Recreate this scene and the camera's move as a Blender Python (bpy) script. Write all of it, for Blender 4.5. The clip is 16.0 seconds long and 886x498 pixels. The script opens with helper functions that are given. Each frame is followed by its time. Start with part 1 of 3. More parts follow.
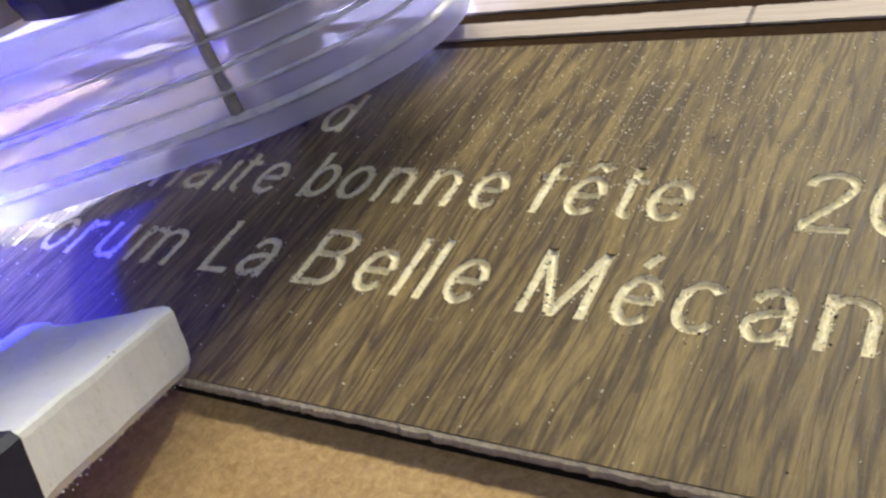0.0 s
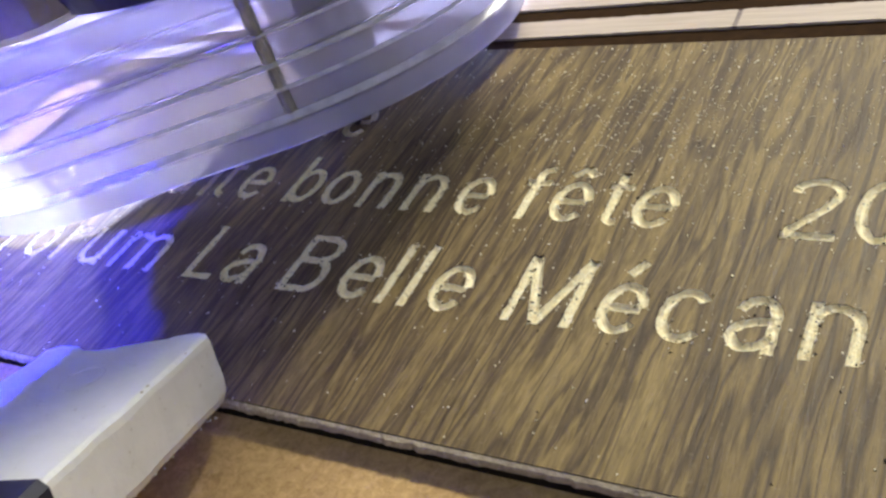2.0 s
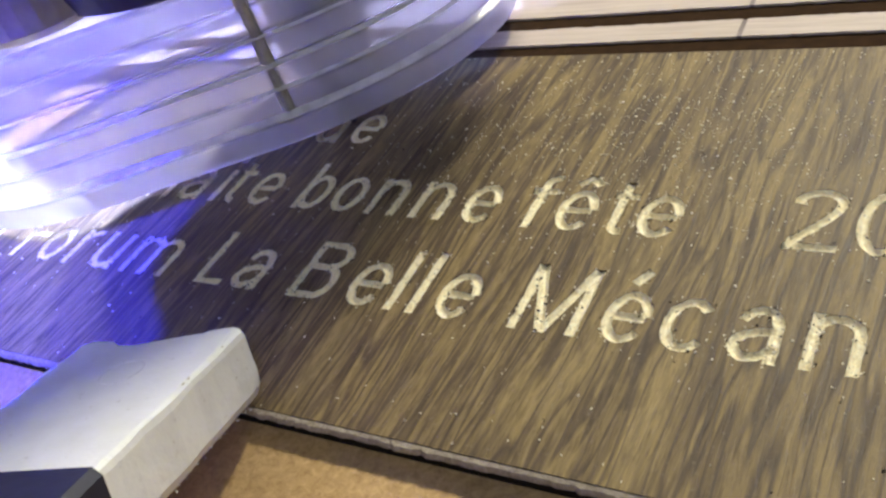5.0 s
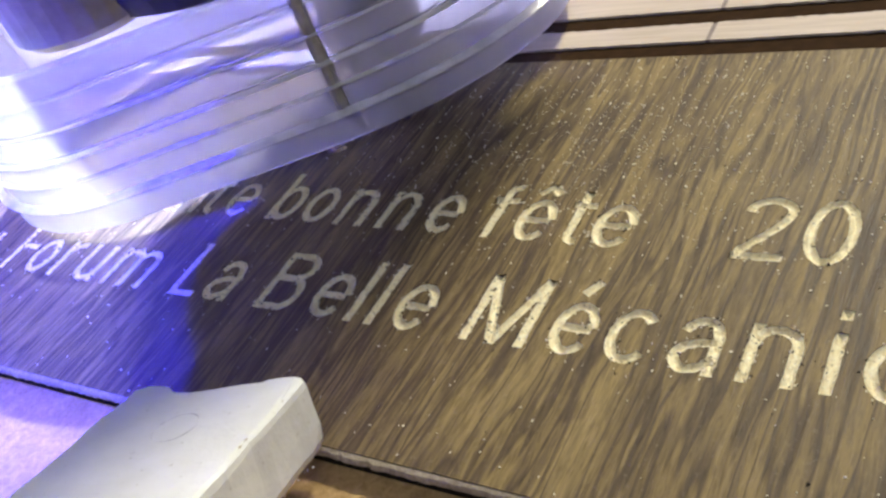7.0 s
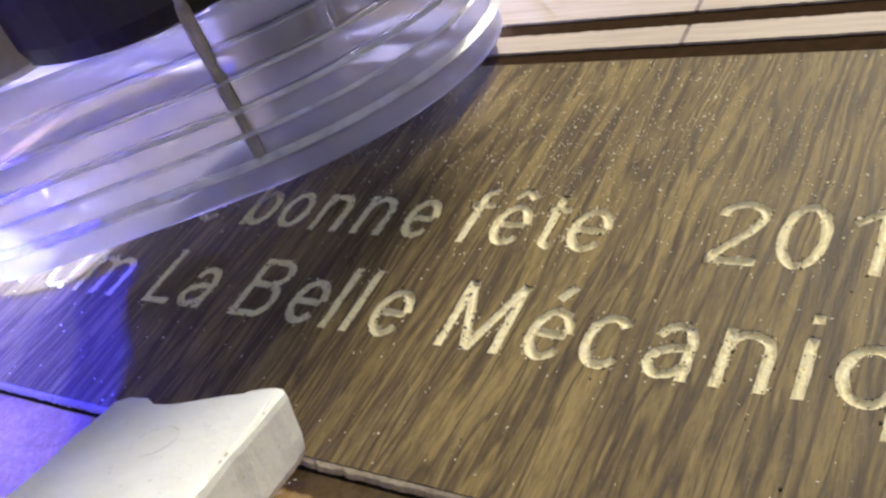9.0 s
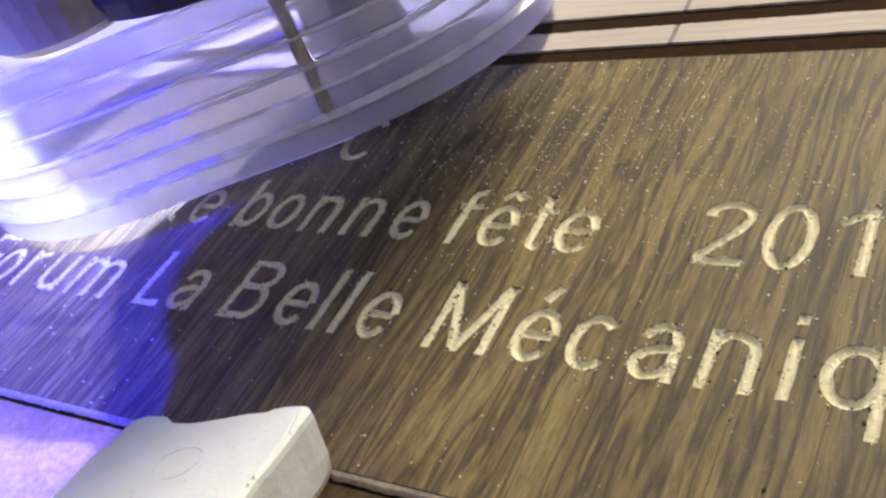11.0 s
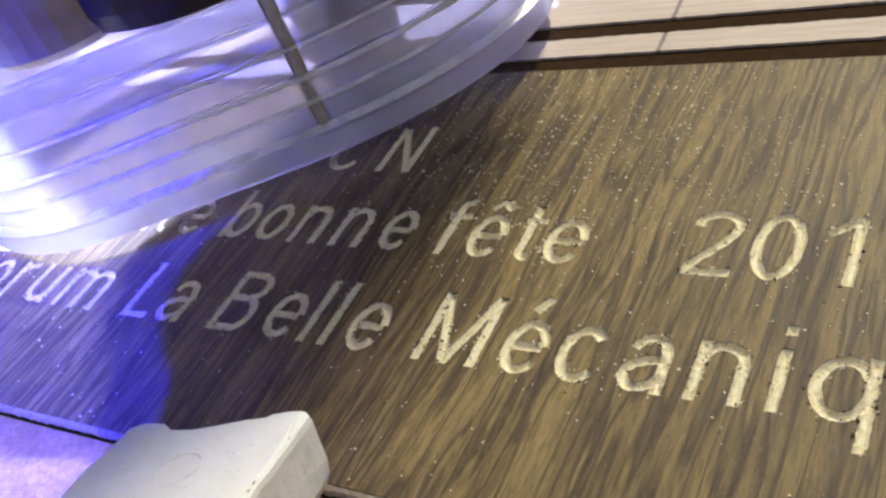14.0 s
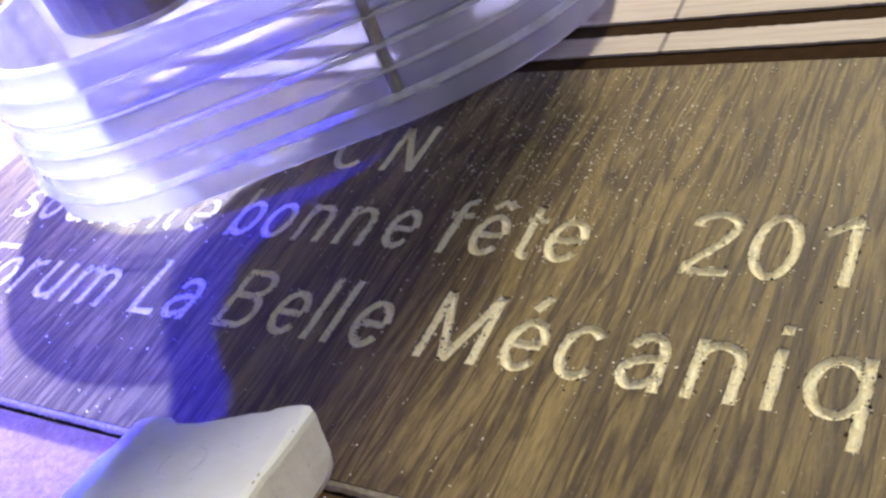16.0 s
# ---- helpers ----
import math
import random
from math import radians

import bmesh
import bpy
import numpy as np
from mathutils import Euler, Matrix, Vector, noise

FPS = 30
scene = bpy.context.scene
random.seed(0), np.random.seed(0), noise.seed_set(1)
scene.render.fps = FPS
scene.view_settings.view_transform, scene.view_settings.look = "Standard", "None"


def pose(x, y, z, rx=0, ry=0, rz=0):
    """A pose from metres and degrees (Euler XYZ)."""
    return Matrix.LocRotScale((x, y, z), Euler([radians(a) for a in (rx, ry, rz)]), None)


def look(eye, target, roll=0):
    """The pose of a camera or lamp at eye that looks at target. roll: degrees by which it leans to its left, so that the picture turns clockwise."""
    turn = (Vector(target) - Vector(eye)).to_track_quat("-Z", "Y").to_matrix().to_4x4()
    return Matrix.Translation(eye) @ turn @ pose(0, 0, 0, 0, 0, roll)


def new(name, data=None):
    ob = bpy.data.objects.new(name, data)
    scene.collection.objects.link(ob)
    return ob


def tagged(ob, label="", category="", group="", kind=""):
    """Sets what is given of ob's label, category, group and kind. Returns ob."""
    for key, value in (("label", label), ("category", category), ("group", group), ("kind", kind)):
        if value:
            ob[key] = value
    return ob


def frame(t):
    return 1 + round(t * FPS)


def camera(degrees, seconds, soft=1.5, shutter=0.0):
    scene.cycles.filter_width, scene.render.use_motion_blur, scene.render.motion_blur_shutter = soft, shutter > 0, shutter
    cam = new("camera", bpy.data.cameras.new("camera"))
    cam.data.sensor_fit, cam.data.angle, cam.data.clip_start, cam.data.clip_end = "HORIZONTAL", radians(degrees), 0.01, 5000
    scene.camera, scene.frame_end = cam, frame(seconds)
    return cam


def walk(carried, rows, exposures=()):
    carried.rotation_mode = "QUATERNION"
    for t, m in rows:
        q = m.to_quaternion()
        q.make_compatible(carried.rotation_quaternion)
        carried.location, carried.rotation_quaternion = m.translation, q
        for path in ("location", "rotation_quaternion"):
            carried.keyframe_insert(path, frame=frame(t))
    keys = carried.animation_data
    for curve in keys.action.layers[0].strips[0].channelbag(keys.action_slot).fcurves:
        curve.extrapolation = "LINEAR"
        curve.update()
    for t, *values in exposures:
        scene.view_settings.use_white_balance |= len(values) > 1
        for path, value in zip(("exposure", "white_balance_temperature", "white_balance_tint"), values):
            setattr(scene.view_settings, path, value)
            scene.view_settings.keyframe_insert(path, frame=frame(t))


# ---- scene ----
from mathutils import geometry

# The camera: hand-held over a small engraving job, about fifteen centimetres from it.
cam = camera(49.0, 16.0, soft=2.6)
PATH = [
    (0, (0.06091, -0.08159, 0.08880), (-0.04358, 0.04148, -0.02924), -21.08),
    (0.5, (0.06103, -0.08186, 0.08831), (-0.04300, 0.04179, -0.02954), -20.88),
    (1, (0.06126, -0.08094, 0.08899), (-0.04243, 0.04228, -0.02961), -20.87),
    (1.5, (0.06141, -0.08011, 0.08978), (-0.04205, 0.04263, -0.02952), -21.07),
    (2, (0.06133, -0.07958, 0.08919), (-0.04179, 0.04368, -0.02986), -20.99),
    (2.5, (0.06138, -0.07889, 0.08958), (-0.04150, 0.04398, -0.03008), -21.24),
    (3, (0.06147, -0.07873, 0.08975), (-0.04137, 0.04392, -0.03016), -21.41),
    (5.5, (0.06211, -0.08036, 0.09256), (-0.04189, 0.04196, -0.02670), -21.01),
    (6, (0.06236, -0.07983, 0.09275), (-0.04226, 0.04209, -0.02638), -21.29),
    (6.5, (0.06556, -0.07934, 0.09316), (-0.04068, 0.04166, -0.02547), -21.66),
    (7, (0.07306, -0.07394, 0.09172), (-0.03716, 0.04393, -0.02643), -23.46),
    (7.5, (0.07304, -0.07397, 0.09157), (-0.03572, 0.04508, -0.02675), -23.23),
    (8, (0.07292, -0.07465, 0.09149), (-0.03458, 0.04560, -0.02675), -22.64),
    (8.5, (0.07322, -0.07329, 0.09211), (-0.03396, 0.04601, -0.02739), -23.08),
    (11, (0.07515, -0.07137, 0.09184), (-0.03178, 0.04766, -0.02815), -23.49),
    (11.5, (0.07557, -0.07057, 0.09246), (-0.03121, 0.04804, -0.02809), -23.82),
    (12, (0.07588, -0.07027, 0.09287), (-0.03094, 0.04836, -0.02762), -24.00),
    (12.5, (0.07600, -0.07061, 0.09304), (-0.03040, 0.04867, -0.02718), -23.84),
    (13, (0.07595, -0.06967, 0.09297), (-0.03052, 0.04919, -0.02759), -23.99),
    (13.5, (0.07565, -0.07002, 0.09308), (-0.03023, 0.04948, -0.02737), -23.71),
    (14, (0.07529, -0.07010, 0.09283), (-0.03020, 0.04975, -0.02762), -23.52),
    (14.5, (0.07572, -0.06983, 0.09323), (-0.03028, 0.04923, -0.02755), -23.82),
    (15, (0.07575, -0.06973, 0.09280), (-0.03055, 0.04924, -0.02782), -23.92),
    (15.5, (0.07593, -0.06942, 0.09310), (-0.03052, 0.04908, -0.02785), -24.07),
    (16, (0.07689, -0.07056, 0.09376), (-0.02984, 0.04824, -0.02663), -23.69),
]
TONE = [(0, 0.15, 6250, 6), (6, 0.12, 6350, 6), (8.5, 0.09, 6450, 7), (11, 0.05, 6450, 7), (16, 0.0, 6450, 7)]
walk(cam, [(t, look(eye, target, roll)) for t, eye, target, roll in PATH], TONE)

# ---- light: a dim workshop, a warm-white lamp behind the machine, an added fill, violet and blue LEDs under its gantry ----
world = bpy.data.worlds.new("workshop_air")
scene.world = world
world.use_nodes = True
world.node_tree.nodes["Background"].inputs[0].default_value = (0.80, 0.86, 1.0, 1)
world.node_tree.nodes["Background"].inputs[1].default_value = 0.17
scene.view_settings.exposure = 0.0


def lamp(name, kind, where, aim, watts, color, size):
    data = bpy.data.lights.new(name, kind)
    data.energy, data.color = watts, color
    if kind == "AREA":
        data.shape, data.size = "DISK", size
    else:
        data.shadow_soft_size = size
    ob = new(name, data)
    ob.matrix_world = look(where, aim)
    return ob


lamp("work_lamp", "AREA", (0.045, 0.62, 0.62), (0.03, 0.02, 0), 9.6, (1.0, 0.92, 0.74), 0.10)
# added fill from the front right, for the shaded parts and the eraser's side
lamp("fill_light", "AREA", (0.70, -0.50, 1.05), (0.0, 0.0, 0), 3.3, (0.86, 0.97, 1.0), 0.8)


# ---- materials ----
class Nodes:
    """A node tree that is written line by line."""

    def __init__(self, name):
        self.mat = bpy.data.materials.new(name)
        self.mat.use_nodes = True
        self.tree = self.mat.node_tree
        self.bsdf = self.tree.nodes["Principled BSDF"]
        self.out = self.tree.nodes["Material Output"]
        self.coord = self.tree.nodes.new("ShaderNodeTexCoord")

    def add(self, kind, **inputs):
        node = self.tree.nodes.new(kind)
        for key, value in inputs.items():
            self.put(node.inputs[key.replace("_", " ")], value)
        return node

    def put(self, socket, value):
        if isinstance(value, bpy.types.NodeSocket):
            self.tree.links.new(value, socket)
        else:
            socket.default_value = value

    def place(self, sx, sy, sz, turn=0.0):
        node = self.add("ShaderNodeMapping", Vector=self.coord.outputs["Object"], Scale=(sx, sy, sz), Rotation=(0, 0, turn))
        return node.outputs[0]

    def noise(self, where, scale, detail=4.0, rough=0.55, distort=0.0):
        return self.add("ShaderNodeTexNoise", Vector=where, Scale=scale, Detail=detail, Roughness=rough, Distortion=distort).outputs[0]

    def ramp(self, value, *stops):
        node = self.add("ShaderNodeValToRGB", Fac=value)
        while len(node.color_ramp.elements) < len(stops):
            node.color_ramp.elements.new(0.5)
        for e, (at, color) in zip(node.color_ramp.elements, stops):
            e.position, e.color = at, (*color, 1) if len(color) == 3 else color
        return node.outputs[0]

    def mix(self, fac, a, b, blend="MIX"):
        node = self.tree.nodes.new("ShaderNodeMix")
        node.data_type, node.blend_type = "RGBA", blend
        for socket, value in ((node.inputs[0], fac), (node.inputs[6], a), (node.inputs[7], b)):
            self.put(socket, (*value, 1) if isinstance(value, tuple) and len(value) == 3 else value)
        return node.outputs[2]

    def bump(self, height, strength, distance):
        node = self.add("ShaderNodeBump", Height=height, Strength=strength, Distance=distance)
        self.put(self.bsdf.inputs["Normal"], node.outputs[0])

    def set(self, **inputs):
        for key, value in inputs.items():
            if key == "Base_Color" and isinstance(value, tuple) and len(value) == 3:
                value = (*value, 1)
            self.put(self.bsdf.inputs[key.replace("_", " ")], value)
        return self


def grey(v):
    return (v, v, v)


def wood_laminate():
    n = Nodes("wood_laminate")
    sway = n.noise(n.place(1, 0.35, 1), 45, 3, 0.6)
    bend = n.add("ShaderNodeVectorMath")
    bend.operation = "MULTIPLY_ADD"
    n.put(bend.inputs[0], n.add("ShaderNodeCombineXYZ", X=sway).outputs[0])
    bend.inputs[1].default_value = (0.0048, 0.0, 0.0)
    n.put(bend.inputs[2], n.coord.outputs["Object"])

    def along(stretch, turn=0.0):
        return n.add("ShaderNodeMapping", Vector=bend.outputs[0], Scale=(1, stretch, 1), Rotation=(0, 0, turn)).outputs[0]

    broad = n.noise(along(0.12, 0.02), 120, 3, 0.55)
    rings = n.noise(along(0.06, 0.012), 115, 3, 0.62, 0.3)
    band = n.noise(along(0.08, 0.02), 420, 4, 0.66, 0.4)
    streak = n.noise(along(0.07, -0.01), 1000, 4, 0.68, 0.5)
    fine = n.noise(along(0.14), 2300, 3, 0.6, 0.3)
    base = n.ramp(broad, (0.32, (0.207, 0.148, 0.066)), (0.50, (0.250, 0.181, 0.078)), (0.68, (0.290, 0.213, 0.091)))
    # thin dark year rings, soft dark bands between them, short streaks
    color = n.mix(n.ramp(band, (0.36, grey(0.66)), (0.55, grey(0))), base, (0.082, 0.058, 0.040))
    for low in (0.35, 0.43, 0.51, 0.59):
        line = n.ramp(rings, (low - 0.014, grey(0)), (low, grey(0.85)), (low + 0.014, grey(0.62)), (low + 0.034, grey(0)))
        color = n.mix(line, color, (0.062, 0.043, 0.031))
    color = n.mix(n.ramp(streak, (0.34, grey(0.50)), (0.50, grey(0))), color, (0.072, 0.050, 0.036))
    color = n.mix(n.ramp(streak, (0.56, grey(0)), (0.72, grey(0.28))), color, (0.34, 0.262, 0.145))
    pores = n.ramp(fine, (0.36, (0.64, 0.62, 0.60)), (0.54, (1, 1, 1)))
    color = n.mix(0.85, color, pores, "MULTIPLY")
    dust = n.ramp(n.noise(n.place(1, 1, 1), 1400, 3, 0.7), (0.60, (0, 0, 0)), (0.78, (0.25, 0.25, 0.25)))
    color = n.mix(dust, color, (0.42, 0.37, 0.28))
    n.set(Base_Color=color, Roughness=n.ramp(fine, (0.3, grey(0.46)), (0.7, grey(0.62))), Specular_IOR_Level=0.20)
    n.bump(streak, 0.35, 0.0004)
    return n.mat


def fibreboard(name, dark, light, scale=900, rough=0.9):
    n = Nodes(name)
    fibres = n.noise(n.place(1, 1, 1), scale, 5, 0.7, 0.6)
    stains = n.noise(n.place(1, 1, 1), 55, 3, 0.5)
    color = n.ramp(fibres, (0.32, dark), (0.68, light))
    color = n.mix(n.ramp(stains, (0.35, grey(0.0)), (0.7, grey(0.35))), color, tuple(0.6 * v for v in dark))
    n.set(Base_Color=color, Roughness=rough)
    n.bump(fibres, 0.5, 0.0004)
    return n.mat


def pale_wood():
    n = Nodes("pale_wood")
    grain = n.noise(n.place(0.05, 1, 1), 900, 4, 0.6, 0.3)
    spots = n.noise(n.place(1, 1, 1), 260, 3, 0.6)
    color = n.ramp(grain, (0.3, (0.41, 0.335, 0.28)), (0.7, (0.55, 0.465, 0.40)))
    color = n.mix(n.ramp(spots, (0.62, grey(0)), (0.75, grey(0.5))), color, (0.55, 0.36, 0.22))
    n.set(Base_Color=color, Roughness=0.7)
    n.bump(grain, 0.3, 0.0003)
    return n.mat


def rubber():
    n = Nodes("white_rubber")
    smear = n.noise(n.place(1, 1, 1), 140, 4, 0.6)
    specks = n.noise(n.place(1, 1, 1), 700, 3, 0.6)
    color = n.ramp(smear, (0.35, (0.84, 0.85, 0.80)), (0.7, (0.91, 0.92, 0.89)))
    color = n.mix(n.ramp(specks, (0.66, grey(0)), (0.76, grey(0.55))), color, (0.36, 0.31, 0.20))
    n.set(Base_Color=color, Roughness=0.6, Subsurface_Weight=0.15, Subsurface_Radius=(0.002, 0.002, 0.002))
    n.bump(smear, 0.5, 0.0008)
    return n.mat


def acrylic():
    """Milky clear plastic: light goes through it, straight on, and part of it is scattered."""
    n = Nodes("milky_acrylic")
    haze = n.noise(n.place(1, 1, 1), 70, 3, 0.6)
    tree = n.tree
    clear = n.add("ShaderNodeBsdfTransparent", Color=(0.95, 0.95, 0.97, 1))
    soft = n.add("ShaderNodeBsdfTranslucent", Color=(0.86, 0.86, 0.90, 1))
    matt = n.add("ShaderNodeBsdfDiffuse", Color=(0.80, 0.80, 0.84, 1))
    gloss = n.add("ShaderNodeBsdfGlossy", Color=(1, 1, 1, 1), Roughness=0.11)
    milk = n.add("ShaderNodeMixShader", Fac=0.45)
    tree.links.new(soft.outputs[0], milk.inputs[1])
    tree.links.new(matt.outputs[0], milk.inputs[2])
    body = n.add("ShaderNodeMixShader", Fac=n.ramp(haze, (0.3, grey(0.42)), (0.7, grey(0.51))))
    tree.links.new(clear.outputs[0], body.inputs[1])
    tree.links.new(milk.outputs[0], body.inputs[2])
    bump = n.add("ShaderNodeBump", Height=n.noise(n.place(1, 1, 4), 300, 3, 0.6), Strength=0.25, Distance=0.0005)
    tree.links.new(bump.outputs[0], gloss.inputs["Normal"])
    fres = n.add("ShaderNodeFresnel", IOR=1.49)
    share = n.add("ShaderNodeMath")
    share.operation = "MULTIPLY"
    n.put(share.inputs[0], fres.outputs[0])
    share.inputs[1].default_value = 0.75
    whole = n.add("ShaderNodeMixShader", Fac=share.outputs[0])
    tree.links.new(body.outputs[0], whole.inputs[1])
    tree.links.new(gloss.outputs[0], whole.inputs[2])
    tree.links.new(whole.outputs[0], n.out.inputs["Surface"])
    return n.mat


def edge_glint():
    """White for the painted highlights on the acrylic edges: it scatters the light that comes through."""
    n = Nodes("edge_highlight")
    soft = n.add("ShaderNodeBsdfTranslucent", Color=(0.93, 0.93, 0.95, 1))
    matt = n.add("ShaderNodeBsdfDiffuse", Color=(0.93, 0.93, 0.94, 1))
    clear = n.add("ShaderNodeBsdfTransparent", Color=(1, 1, 1, 1))
    gloss = n.add("ShaderNodeBsdfGlossy", Color=(1, 1, 1, 1), Roughness=0.30)
    shine = n.add("ShaderNodeMixShader", Fac=0.30)
    milk, whole = n.add("ShaderNodeMixShader", Fac=0.65), n.add("ShaderNodeMixShader", Fac=n.ramp(n.noise(n.place(1, 1, 1), 90, 3, 0.6), (0.35, grey(0.60)), (0.55, grey(1.0))))
    n.tree.links.new(soft.outputs[0], milk.inputs[1])
    n.tree.links.new(matt.outputs[0], milk.inputs[2])
    n.tree.links.new(clear.outputs[0], whole.inputs[1])
    n.tree.links.new(milk.outputs[0], shine.inputs[1])
    n.tree.links.new(gloss.outputs[0], shine.inputs[2])
    n.tree.links.new(shine.outputs[0], whole.inputs[2])
    n.tree.links.new(whole.outputs[0], n.out.inputs["Surface"])
    return n.mat


EDGE_GLINT = edge_glint()


def plain(name, color, rough, metal=0.0, scale=400, vary=0.25, shine=0.5):
    n = Nodes(name)
    wear = n.noise(n.place(1, 1, 1), scale, 4, 0.6)
    n.set(Base_Color=n.ramp(wear, (0.3, tuple(v * (1 - vary) for v in color)), (0.7, tuple(min(1, v * (1 + vary)) for v in color))), Roughness=rough, Metallic=metal, Specular_IOR_Level=shine)
    n.bump(wear, 0.2, 0.0003)
    return n.mat


def glowing(name, color, strength):
    n = Nodes(name)
    n.set(Base_Color=(0.8, 0.8, 0.8), Emission_Color=(*color, 1), Emission_Strength=strength)
    return n.mat


VIOLET_LED = glowing("violet_led", (0.47, 0.52, 1.0), 52000.0)
BLUE_LED = glowing("blue_led", (0.012, 0.010, 1.0), 1250000.0)
SIDE_LED = glowing("side_led", (0.28, 0.30, 1.0), 360000.0)
LAMINATE = wood_laminate()
CORE = fibreboard("panel_core", (0.24, 0.19, 0.13), (0.50, 0.43, 0.33), 1300)
GAP_SHADE = plain("gap_shade", (0.014, 0.011, 0.009), 0.9, shine=0.1)
def routed():
    n = Nodes("routed_core")
    tears = n.noise(n.place(1, 1, 1), 1100, 4, 0.75, 1.0)
    pits = n.noise(n.place(1, 1, 1), 2100, 3, 0.6, 0.5)
    color = n.ramp(tears, (0.30, (0.70, 0.57, 0.30)), (0.48, (0.93, 0.83, 0.55)), (0.66, (0.98, 0.94, 0.74)))
    color = n.mix(n.ramp(pits, (0.60, grey(0)), (0.70, grey(0.7))), color, (0.20, 0.13, 0.05))
    n.set(Base_Color=color, Roughness=0.85)
    n.bump(tears, 0.9, 0.0006)
    return n.mat


CREAM = routed()
MDF = fibreboard("mdf", (0.32, 0.195, 0.075), (0.58, 0.39, 0.18), 700)
PALE = pale_wood()
BROWN = plain("dark_brown_wood", (0.030, 0.015, 0.006), 0.95, shine=0.1)
RUBBER = rubber()
NAVY = plain("navy_card", (0.012, 0.014, 0.035), 0.55)
ACRYLIC = acrylic()
STEEL = plain("grey_metal", (0.32, 0.31, 0.28), 0.42, 0.7, 120)
BLACK = plain("black_metal", (0.018, 0.017, 0.020), 0.5, 0.2)
OLIVE = plain("tarnished_rod", (0.38, 0.36, 0.31), 0.6, 0.3)
BRISTLE = plain("bristle", (0.05, 0.05, 0.10), 0.7)
PLASTER = plain("plaster", (0.62, 0.60, 0.56), 0.9, 0.0, 8, 0.06)
DUST = plain("saw_dust", (0.80, 0.73, 0.55), 0.95)
CHAR = plain("dark_crumb", (0.03, 0.022, 0.015), 0.95)


# ---- mesh helpers ----
def part(name, bm, material, parent=None, label=""):
    data = bpy.data.meshes.new(name)
    bmesh.ops.recalc_face_normals(bm, faces=bm.faces)
    bm.to_mesh(data)
    bm.free()
    data.materials.append(material)
    ob = new(name, data)
    ob.parent = parent
    return tagged(ob, label)


def empty(name, x=0.0, y=0.0, z=0.0):
    ob = new(name)
    ob.empty_display_size = 0.01
    ob.location = (x, y, z)
    return ob


def loft(bm, loops, cap=True):
    """Joins rings of points, each as long as the next, into a closed skin."""
    rings = [[bm.verts.new(p) for p in loop] for loop in loops]
    for a, b in zip(rings, rings[1:]):
        for i in range(len(a)):
            j = (i + 1) % len(a)
            bm.faces.new((a[i], a[j], b[j], b[i]))
    if cap:
        bm.faces.new(rings[0][::-1])
        bm.faces.new(rings[-1])
    return rings


def box(bm, x0, x1, y0, y1, z0, z1, edge=0.0):
    """A block with softened edges."""
    e = edge
    if not e:
        loft(bm, [[(x0, y0, z), (x1, y0, z), (x1, y1, z), (x0, y1, z)] for z in (z0, z1)])
        return bm

    def ring(i, z):
        a, b, c, d = x0 + i, x1 - i, y0 + i, y1 - i
        k = e
        return [(a + k, c, z), (b - k, c, z), (b, c + k, z), (b, d - k, z), (b - k, d, z), (a + k, d, z), (a, d - k, z), (a, c + k, z)]

    loft(bm, [ring(e, z0), ring(0, z0 + e), ring(0, z1 - e), ring(e, z1)])
    return bm


def tube(bm, x, y, profile, count=24, turn=0.0):
    """A turned form round an upright axis: profile of (radius, height)."""
    loft(bm, [[(x + r * math.cos(turn + 2 * math.pi * i / count), y + r * math.sin(turn + 2 * math.pi * i / count), z) for i in range(count)] for r, z in profile])
    return bm


# ---- the room and the bench ----
def room():
    for name, b in (
        ("wall_north", (-1.6, 1.6, 1.5, 1.6, -0.86, 1.7)), ("wall_south", (-1.6, 1.6, -1.6, -1.5, -0.86, 1.7)),
        ("wall_east", (1.6, 1.7, -1.6, 1.6, -0.86, 1.7)), ("wall_west", (-1.7, -1.6, -1.6, 1.6, -0.86, 1.7)),
        ("floor", (-1.7, 1.7, -1.6, 1.6, -0.90, -0.86)), ("ceiling", (-1.7, 1.7, -1.6, 1.6, 1.7, 1.75)),
    ):
        tagged(part(name, box(bmesh.new(), *b), PLASTER), "plain pale plaster " + name.split("_")[0] + " of a workshop", name.split("_")[0], kind="structure")


BED = -0.0034  # the bed's upper face; the engraved panel's face is at 0


def bench():
    top = tagged(part("spoilboard", box(bmesh.new(), -0.42, 0.42, -0.32, 0.40, BED - 0.018, BED, 0.001), MDF), "brown MDF spoilboard of a small milling machine", "spoilboard", kind="structure")
    frame_ob = tagged(empty("workbench"), "plain wooden workbench carrying the spoilboard", "workbench")
    part("benchtop", box(bmesh.new(), -0.7, 0.7, -0.5, 0.6, BED - 0.058, BED - 0.018, 0.003), BROWN, frame_ob)
    for x in (-0.64, 0.64):
        for y in (-0.44, 0.54):
            part("leg", box(bmesh.new(), x - 0.03, x + 0.03, y - 0.03, y + 0.03, -0.86, BED - 0.058, 0.003), BROWN, frame_ob)
    return top


room()
bench()


# ---- the engraved panel ----
X0, X1, Y0, Y1 = -0.1415, 0.190, -0.0228, 0.0722
DEEP = 0.00032
SKEW = 0.018  # the rear edge and the fence lie a degree askew
CAP, LOW, STROKE = 13.3, 9.8, 1.5  # heights of capitals and of small letters and the cutter's width, in millimetres
GROOVE = 0.00068


def arc(cx, cy, rx, ry, a0, a1, count=22):
    return [(cx + rx * math.cos(radians(a0 + (a1 - a0) * i / count)), cy + ry * math.sin(radians(a0 + (a1 - a0) * i / count))) for i in range(count + 1)]


